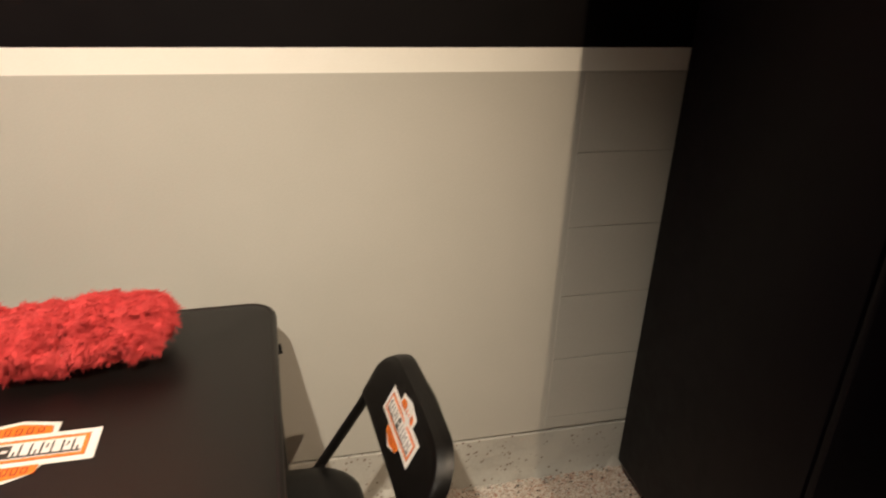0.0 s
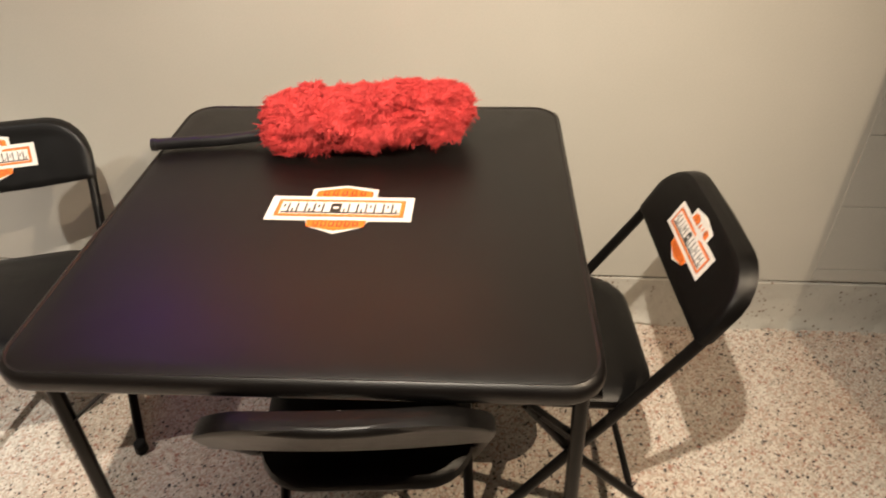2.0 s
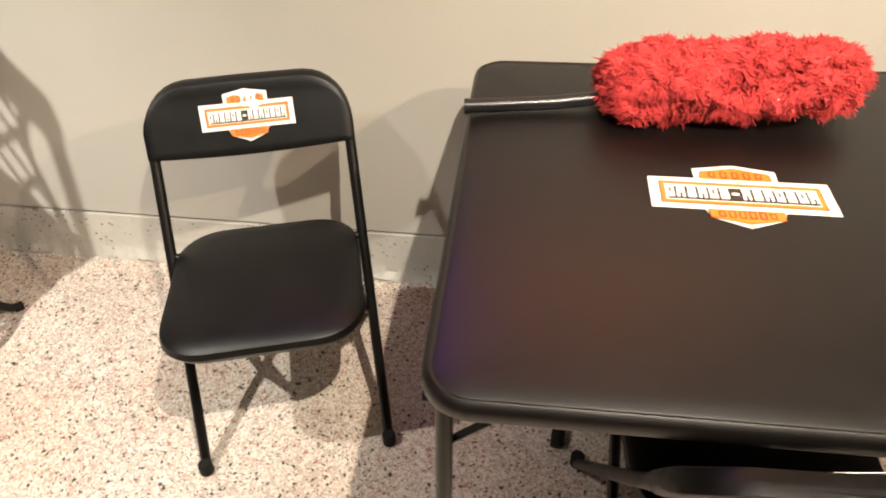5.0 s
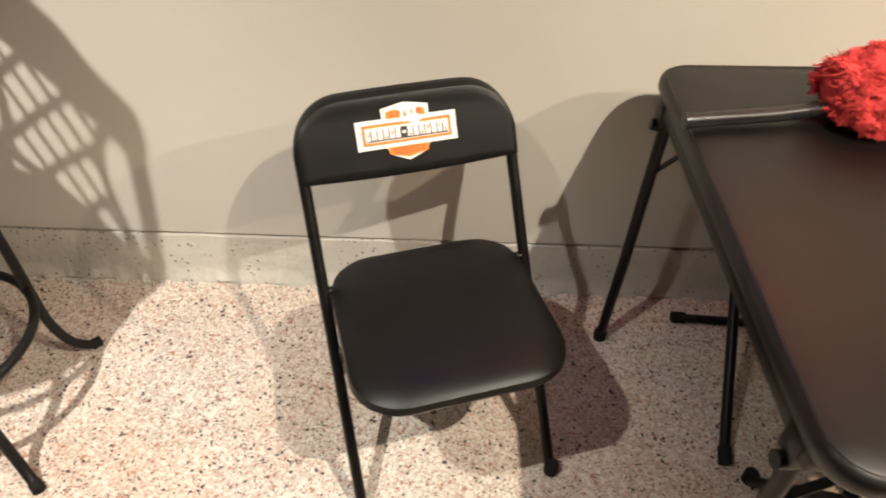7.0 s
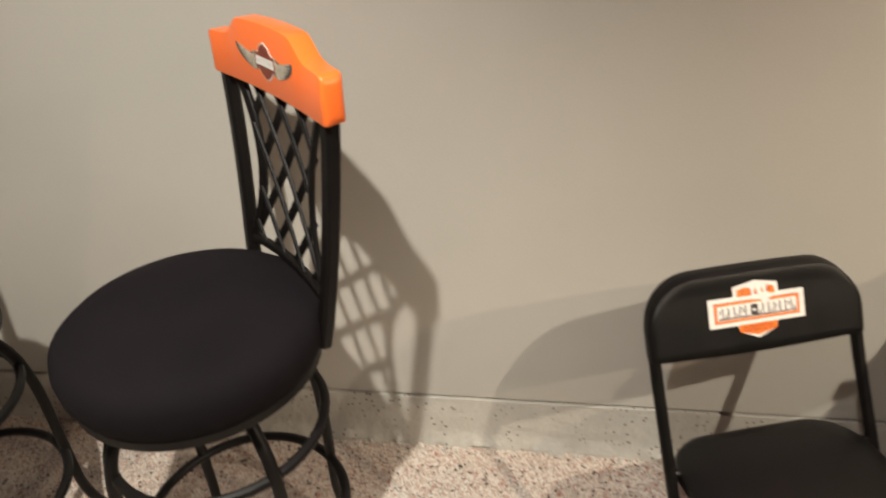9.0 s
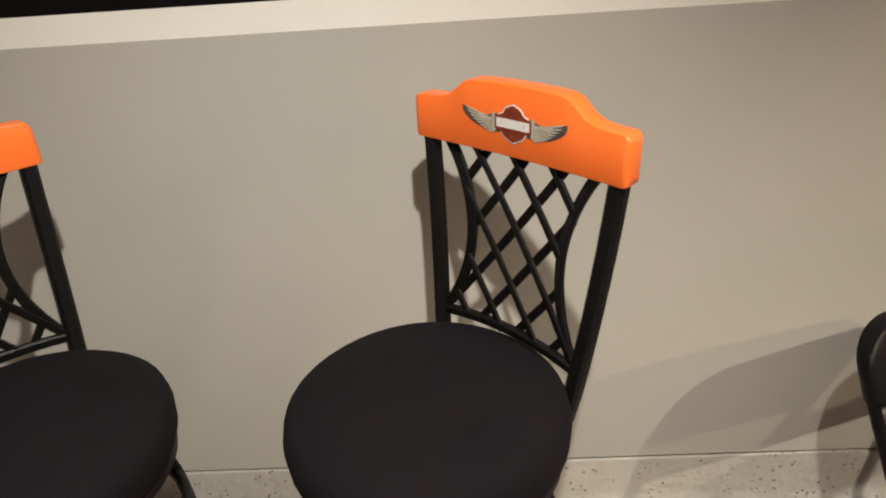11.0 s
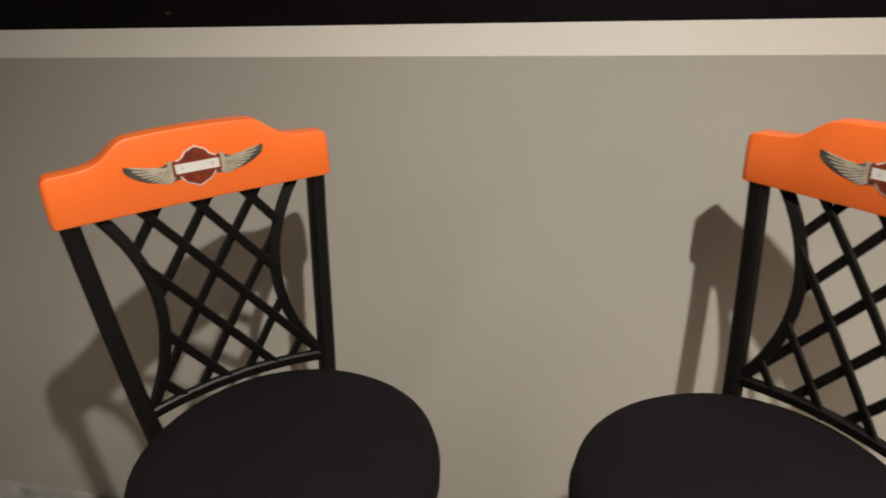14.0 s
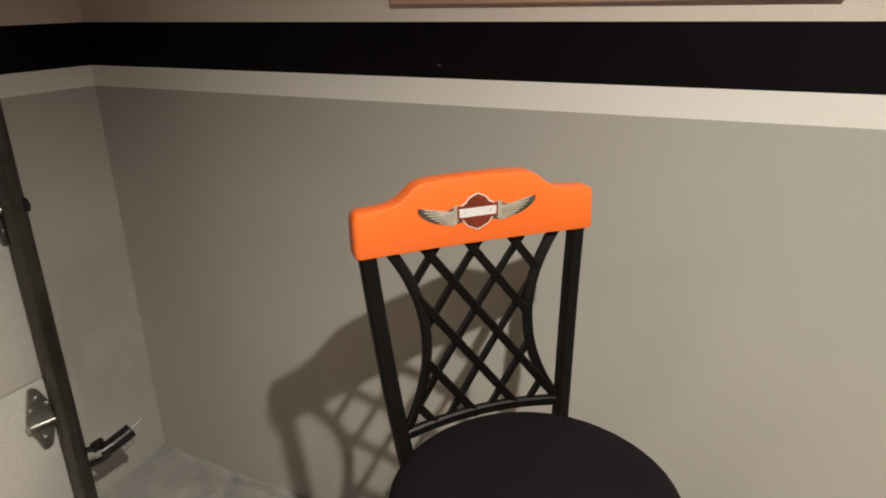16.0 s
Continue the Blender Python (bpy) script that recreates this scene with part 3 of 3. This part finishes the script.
    def edge(table, x):
        for (x0, z0), (x1, z1) in zip(table, table[1:]):
            if x <= x1:
                return z0 + (z1 - z0) * (x - x0) / (x1 - x0)
        return table[-1][1]
    xs = [0.0, 0.03, 0.06, 0.085, 0.095, 0.103, 0.110, 0.117, 0.124, 0.131, 0.140, 0.152, 0.170, 0.188, 0.194, 0.199, 0.2025, 0.2048]
    rail = []
    for x in [-v for v in xs[:0:-1]] + xs:
        lo, hi = edge(lower, abs(x)), edge(upper, abs(x))
        thin = 1.0 if abs(x) < 0.198 else 1 - 0.35 * ((abs(x) - 0.198) / 0.0068) ** 2
        f, k, c = 0.016 * thin, -0.019 * thin, 0.0032
        rail.append([at(x, z, o) for z, o in ((lo, k + c), (lo + c * 0.3, k + c * 0.3), (lo + c, k), (hi - c, k), (hi - c * 0.3, k + c * 0.3), (hi, k + c),
                                              (hi, f - c), (hi - c * 0.3, f - c * 0.3), (hi - c, f), (lo + c, f), (lo + c * 0.3, f - c * 0.3), (lo, f - c))])
    rail_ob = part("top_rail", stack(rail), ORANGE, stool, "orange lacquered wooden top rail with a winged shield emblem")

    def on(x, y, z):
        return tuple(at(-x * 0.96, 1.133 + z * 0.98, 0.0163 + y))

    def lay(level):
        return lambda x, y, z: on(x, y + level, z)
    emblem = part("emblem", plate([(-0.031, 0.012), (-0.028, -0.012), (-0.019, -0.0225), (0, -0.031), (0.019, -0.0225), (0.028, -0.012), (0.031, 0.012), (0.0215, 0.0165), (0.0155, 0.0245), (0, 0.031), (-0.0155, 0.0245), (-0.0215, 0.0165)], 0.0008, lay(0.0008)), DECAL_WHITE, rail_ob, "shield emblem between two silver wings", smooth=False)
    part("shield_field", plate([(-0.029, 0.0105), (-0.026, -0.011), (-0.018, -0.021), (0, -0.029), (0.018, -0.021), (0.026, -0.011), (0.029, 0.0105), (0.020, 0.015), (0.014, 0.023), (0, 0.029), (-0.014, 0.023), (-0.020, 0.015)], 0.0005, lay(0.0016)), EMBLEM_RED, emblem, smooth=False)
    part("bar_border", plate([(-0.0365, -0.0115), (0.0365, -0.0115), (0.0365, 0.0115), (-0.0365, 0.0115)], 0.0005, lay(0.0021)), EMBLEM_RED, emblem, smooth=False)
    part("bar_field", plate([(-0.033, -0.0072), (0.033, -0.0072), (0.033, 0.0072), (-0.033, 0.0072)], 0.0005, lay(0.0026)), DECAL_WHITE, emblem, smooth=False)
    for x in (-0.039, 0.039):
        part("clasp", plate([(x - 0.004, -0.0135), (x + 0.004, -0.0135), (x + 0.004, 0.0135), (x - 0.004, 0.0135)], 0.0003, lay(0.0019)), FEATHER, emblem, smooth=False)
    for k in range(7):
        x = (k - 3) * 0.0075
        part("mark", plate([(x - 0.0011, -0.0024), (x + 0.0011, -0.0024), (x + 0.0011, 0.0024), (x - 0.0011, 0.0024)], 0.0003, lay(0.0031)), FEATHER, emblem, smooth=False)
    for sx in (-1, 1):
        # a dark wing with a row of long flight feathers and a row of short coverts laid over it
        back = [(0.026, 0.012), (0.038, 0.0125), (0.050, 0.0075), (0.064, 0.0075), (0.082, 0.0105), (0.1045, 0.0170), (0.1040, 0.0090), (0.0990, 0.0020), (0.089, -0.0050), (0.074, -0.0120), (0.056, -0.0165), (0.040, -0.0180), (0.026, -0.0150)]
        rim = [(sx * x, z) for x, z in back]
        wing = part("wing", plate(rim if sx > 0 else rim[::-1], 0.0006, lay(0.0009)), FEATHER_DARK, emblem, "worn silver feathers with dark edges", smooth=False)

        def feather(x0, z0, x1, z1, wide, level):
            dx, dz = x1 - x0, z1 - z0
            ln = math.hypot(dx, dz)
            nx, nz = -dz / ln, dx / ln
            q = []
            for f, w in ((0.0, 0.55), (0.35, 1.0), (0.8, 0.9), (0.95, 0.5), (1.0, 0.0), (0.95, -0.5), (0.8, -0.9), (0.35, -1.0), (0.0, -0.55)):
                sag = -0.0022 * math.sin(math.pi * f)
                q.append((sx * (x0 + dx * f + nx * w * wide), z0 + dz * f + nz * w * wide + sag))
            part("feather", plate(q[::-1] if sx > 0 else q, 0.0003, lay(level)), FEATHER, wing, smooth=False)
        for f in [n / 8 for n in range(9)]:
            a = radians(19 - 57 * f)
            feather(0.052 - 0.020 * f, 0.0060 - 0.0150 * f, 0.052 - 0.020 * f + (0.050 - 0.030 * f) * math.cos(a), 0.0060 - 0.0150 * f + (0.036 - 0.022 * f) * math.sin(a) - 0.0015, 0.00155, 0.0016)
        for n in range(5):
            x0, z0 = 0.033 + 0.006 * n, 0.0085 - 0.0010 * n
            feather(x0, z0, x0 + 0.016, z0 - 0.0075 + 0.0012 * n, 0.00125, 0.0021)
    return stool


stool = build_stool(-85.0)
stool.matrix_basis = pose(-2.584, 0.886, 0, 0, 0, 135.4)
stool["label"] = "black iron bar stool with orange top rail, facing the garage door"
other = copy_thing(stool, pose(-3.211, 0.845, 0, 0, 0, 226.2))
other["label"] = "black iron bar stool with orange top rail, facing the card table"


# ---- duster on the table ----
def build_duster():
    duster = thing("duster", pose(-0.660, 1.084, TH + 0.002, 0, 0, 2.5), "fluffy red chenille car duster with black handle on the card table", "duster")
    part("handle", sweep([(-0.456, -0.040, 0.0145), (-0.449, -0.0395, 0.0145), (-0.30, -0.026, 0.018), (-0.15, -0.010, 0.030), (0.1, 0.0, 0.045)], 0.0125, 14), PLASTIC, duster, "smooth black plastic handle")
    part("handle_end", sweep([(-0.458, -0.0405, 0.0145), (-0.448, -0.040, 0.0145)], 0.0140, 14), PLASTIC, duster)
    rng = random.Random(5)
    L, Wd, H = 0.220, 0.082, 0.056

    def skin(u, a):
        """A point and its outward way on the mop's body; u along it, a round it."""
        taper = (1 - abs(u) ** (9.0 if u < 0 else 5.0)) ** 0.5 if abs(u) < 1 else 0
        lump = 1 + 0.22 * noise.noise((u * 4, math.cos(a) * 1.6, math.sin(a) * 1.6)) + 0.15 * noise.noise((u * 11, math.cos(a) * 4, math.sin(a) * 4)) + 0.10 * noise.noise((u * 34, math.cos(a) * 9, math.sin(a) * 9))
        if u > 0.1:
            lump -= 0.26 * min((u - 0.1) / 0.3, 1) * math.exp(-((a - 2.55 + 0.35 * u) / 0.16) ** 2)
        y, z = Wd * taper * lump * math.cos(a), H * taper * lump * math.sin(a)
        return Vector((u * L, y, max(0.060 + z + 0.012 * u, 0.004))), Vector((u ** 5 * 0.9, math.cos(a), math.sin(a) * 1.2)).normalized()
    bm = stack([[skin(u, 2 * math.pi * k / 72)[0] for k in range(72)] for u in [-0.995 + 1.99 * i / 150 for i in range(151)]])
    part("mop_core", bm, RED, duster)
    verts, faces = [], []
    for _ in range(27000):
        u, a = rng.uniform(-1, 1), rng.uniform(-0.7, math.pi + 0.7)
        u = max(min(u, 0.985), -0.985)
        p, n = skin(u, a)
        q = (u * 9, math.cos(a) * 2.5, math.sin(a) * 2.5)
        comb = Vector((noise.noise((q[0], q[1], q[2])), noise.noise((q[0] + 9, q[1], q[2])), noise.noise((q[0], q[1] + 9, q[2])))) * 2.6
        way = (n * 0.55 + comb + Vector((rng.gauss(0, 0.3), rng.gauss(0, 0.3), rng.gauss(0, 0.25)))).normalized()
        if way.dot(n) < 0.12:
            way = (way + n * (0.25 - way.dot(n))).normalized()
        ln, r = rng.uniform(0.006, 0.017), rng.uniform(0.0006, 0.0013)
        sag = Vector((rng.gauss(0, 0.005), rng.gauss(0, 0.005), -rng.uniform(0.001, 0.008)))
        side = way.cross(Vector((0.3, 0.2, 1))).normalized()
        up = way.cross(side)
        b = len(verts)
        for t, w in ((-0.1, 1.0), (0.55, 1.1), (1.0, 0.4)):
            c = p + way * ln * t + sag * t * t
            c.z = max(c.z, 0.002)
            for k in range(3):
                ang = 2.094 * k
                verts.append(c + (side * math.cos(ang) + up * math.sin(ang)) * r * w)
        for lay in (0, 3):
            for k in range(3):
                j = (k + 1) % 3
                faces.append((b + lay + k, b + lay + j, b + lay + 3 + j, b + lay + 3 + k))
        faces.append((b + 6, b + 7, b + 8))
    me = bpy.data.meshes.new("fringe")
    me.from_pydata(verts, [], faces)
    me.materials.append(RED)
    me.polygons.foreach_set("use_smooth", [True] * len(me.polygons))
    fr = new("fringe", me)
    fr.parent = duster
    tagged(fr, "shaggy red chenille strands", kind="stuff")


build_duster()


# ---- black cabinet at the end of the wall ----
cabinet = thing("cabinet", pose(0.732, 0, 0), "tall black enamelled cabinet standing against the wall", "cabinet")
CY0, CY1 = 0.62, 1.262
part("body", box(0, 0.75, CY0, CY1, 0.105, 1.95, 0.008), CABINET, cabinet)
part("plinth", box(0.05, 0.72, CY0 + 0.03, CY1 - 0.06, 0.03, 0.105, 0.004), CABINET, cabinet)
part("door", box(0.004, 0.746, CY0 - 0.022, CY0 - 0.002, 0.115, 1.945, 0.006), CABINET, cabinet)
for x in (0.09, 0.68):
    for y in (CY0 + 0.07, CY1 - 0.09):
        part("foot", lathe([(0.03, 0.0), (0.034, 0.004), (0.03, 0.022), (0.02, 0.035)], 16), RUBBER, cabinet, m=pose(x, y, 0))


# ---- garage door ----
door = tagged(new("garage_door"), "white sectional garage door, closed, with steel hinges", "garage door", kind="structure")
for k in range(4):
    z0 = 0.01 + 0.55 * k
    part("door_panel", box(WEST_X + 0.03, WEST_X + 0.075, -2.2, 1.02, z0, z0 + 0.546, 0.004), DOORWHITE, door)
track = thing("door_track", pose(WEST_X + 0.15, 0.965, 0), "dark steel garage door track bolted to the wall", "door track")
part("channel", box(-0.012, 0.028, -0.022, -0.017, 0.02, 2.3, 0.001), TRACK, track)
part("channel_back", box(-0.012, -0.007, -0.017, 0.030, 0.02, 2.3, 0.001), TRACK, track)
part("lip", box(0.022, 0.028, -0.017, 0.006, 0.02, 2.3, 0.001), TRACK, track)
part("angle_iron", box(-0.06, -0.012, 0.030, 0.036, 0.02, 2.3, 0.001), TRACK, track)
for z in (0.51, 1.08):
    hinge = thing("roller_hinge", pose(WEST_X + 0.085, 0.934 + 0.03 * (z > 1), z - 0.05), "galvanised roller hinge screwed to the garage door", "hinge", "door hinges")
    out = [(-0.004, -0.092), (0.010, -0.092), (0.016, -0.084), (0.042, -0.012), (0.042, 0.012), (0.008, 0.084), (-0.002, 0.092), (-0.014, 0.092), (-0.018, 0.084), (-0.038, 0.012), (-0.038, -0.012), (-0.012, -0.086)]
    part("leaf", plate(out, 0.004, lambda x, y, w: (y, x, w)), ZINC, hinge)
    part("knuckle", sweep([(0.014, -0.045, -0.008), (0.014, 0.05, -0.008)], 0.010, 12), ZINC, hinge)
    part("roller_stem", sweep([(0.022, -0.04, 0.0), (0.05, 0.03, 0.004)], 0.006, 10), ZINC, hinge)
    part("roller", sweep([(0.056, 0.020, 0.004), (0.056, 0.034, 0.004)], 0.019, 16), PLASTIC, hinge)
    for y, w in ((0.0, 0.06), (0.0, -0.06), (0.025, 0.03), (-0.02, 0.03), (-0.02, -0.03)):
        part("screw", sweep([(0.003, y, w), (0.009, y, w)], 0.006, 8), ZINC, hinge)
sensor = thing("door_sensor", pose(WEST_X + 0.19, 1.000, 0.345), "small black plastic safety sensor clamped to the door track", "sensor")
part("bracket", box(-0.010, 0.006, -0.014, 0.020, 0.000, 0.028, 0.004), PLASTIC, sensor)
body = part("body", sweep([(-0.002, 0.006, -0.012), (0.002, 0.014, -0.011), (0.008, 0.034, -0.006), (0.014, 0.060, 0.001), (0.019, 0.086, 0.008), (0.020, 0.092, 0.010)], 0.021, 14), PLASTIC, sensor)
part("lamp", sweep([(0.029, 0.078, -0.004), (0.041, 0.080, -0.006)], 0.0042, 10), ZINC, body)
part("lamp", sweep([(0.024, 0.058, -0.012), (0.034, 0.060, -0.014)], 0.0030, 10), ZINC, body)
part("clip", sweep([(-0.012, -0.022, -0.036), (-0.004, 0.006, -0.036), (0.004, 0.028, -0.030)], 0.0085, 8), PLASTIC, sensor)
part("clip", sweep([(-0.012, -0.026, 0.012), (0.0, 0.004, 0.010)], 0.0085, 8), PLASTIC, sensor)
part("wire", sweep([(0.019, 0.088, 0.012), (0.028, 0.125, 0.030)], 0.0015, 6), ZINC, sensor)


# ---- board above the black stripe, the neon and an added glow bar over the table ----
board = thing("poster", pose(-3.30, WALL_Y - 0.002, 1.465), "tan poster board fixed above the black stripe", "poster")
part("panel", box(-0.41, 0.41, -0.010, 0.0, 0.0, 0.55, 0.002), TAN, board)
nail = thing("nail", pose(-3.606, WALL_Y, 1.346), "small steel nail in the black stripe", "nail")
part("head", sweep([(0, 0.002, 0), (0, -0.005, -0.001)], 0.0032, 8), TRACK, nail)
neon = thing("neon_sign", pose(-1.50, WALL_Y - 0.03, 1.74), "neon wall sign with violet ring, and an added orange glow bar", "neon sign")
part("backing", lathe([(0.01, 0.0), (0.17, 0.002), (0.172, 0.010), (0.01, 0.012)], 32), CABINET, neon, m=pose(0, 0.012, 0, 90))
part("neon_tube", sweep([(0.14 * math.cos(2 * math.pi * k / 40), -0.012, 0.14 * math.sin(2 * math.pi * k / 40)) for k in range(40)], 0.011, 8, closed=True), NEON, neon)
# not part of the sign: added emitter, tints the tabletop's reflection warm
part("added_glow_bar", sweep([(0.22, -0.012, -0.16), (1.05, -0.012, -0.16)], 0.011, 8), WARM_GLOW, neon, "added orange glow bar that warms the tabletop's reflection")
rod = thing("loose_rod", TABLE @ pose(0, 0, 0), "short black tube with rubber end on the floor under the table", "rod")
part("tube", sweep([(-0.22, 0.43, 0.014), (0.06, 0.41, 0.014)], 0.0115, 10), STEEL_BLACK, rod)
part("cap", sweep([(-0.235, 0.431, 0.0155), (-0.20, 0.4285, 0.0155)], 0.015, 10), RUBBER, rod)


# ---- broken flakes along the wall's foot ----
def flakes():
    """Loose angular crumbs of cement lying in the joint of wall and floor."""
    rng = random.Random(11)
    bm = bmesh.new()
    for _ in range(420):
        x, r = rng.uniform(KERB_X + 0.05, 0.75), rng.uniform(0.002, 0.0065)
        y = WALL_Y - 0.016 - abs(rng.gauss(0, 0.008))
        m = pose(x, y, r * 0.45, rng.uniform(0, 360), rng.uniform(0, 360), rng.uniform(0, 360))
        bmesh.ops.create_icosphere(bm, subdivisions=1, radius=r, matrix=m @ Matrix.Diagonal((1.3, 0.9, 0.6, 1)))
    for v in bm.verts:
        v.co.z = max(v.co.z, 0.0005)
    return bm


tagged(part("cement_crumbs", flakes(), KERB, smooth=False), "small pale cement crumbs along the foot of the wall", "debris", kind="stuff")


# ---- a tube leaning against the wall under the table ----
prop = thing("steel_tube", pose(-0.884, 0.838, 0), "black steel tube with a rubber foot leaning under the card table", "tube")
part("tube", sweep([(0, 0, 0.008), (0.030, 0.236, 0.190), (0.0595, 0.470, 0.372)], 0.0125, 12), STEEL_BLACK, prop)
part("foot_cap", sweep([(-0.001, -0.010, 0.0155), (0.003, 0.026, 0.030)], 0.0155, 12), RUBBER, prop)


# ---- painted blocks at the cabinet's end of the wall ----
def block_mesh(w, h):
    bm = box(0, w, -0.003, 0.0, 0, h, 0.0014)
    me = bpy.data.meshes.new("block")
    bm.to_mesh(me)
    bm.free()
    me.materials.append(GREY)
    return me


courses = [0.184, 0.228, 0.437, 0.646, 0.855, 1.061, 1.262]
for k in range(len(courses) - 1):
    h = courses[k + 1] - courses[k] - 0.002
    ob = new("block", block_mesh(0.95, h))
    ob.parent = wall_north
    ob.matrix_basis = pose(0.52, WALL_Y, courses[k] + 0.001)
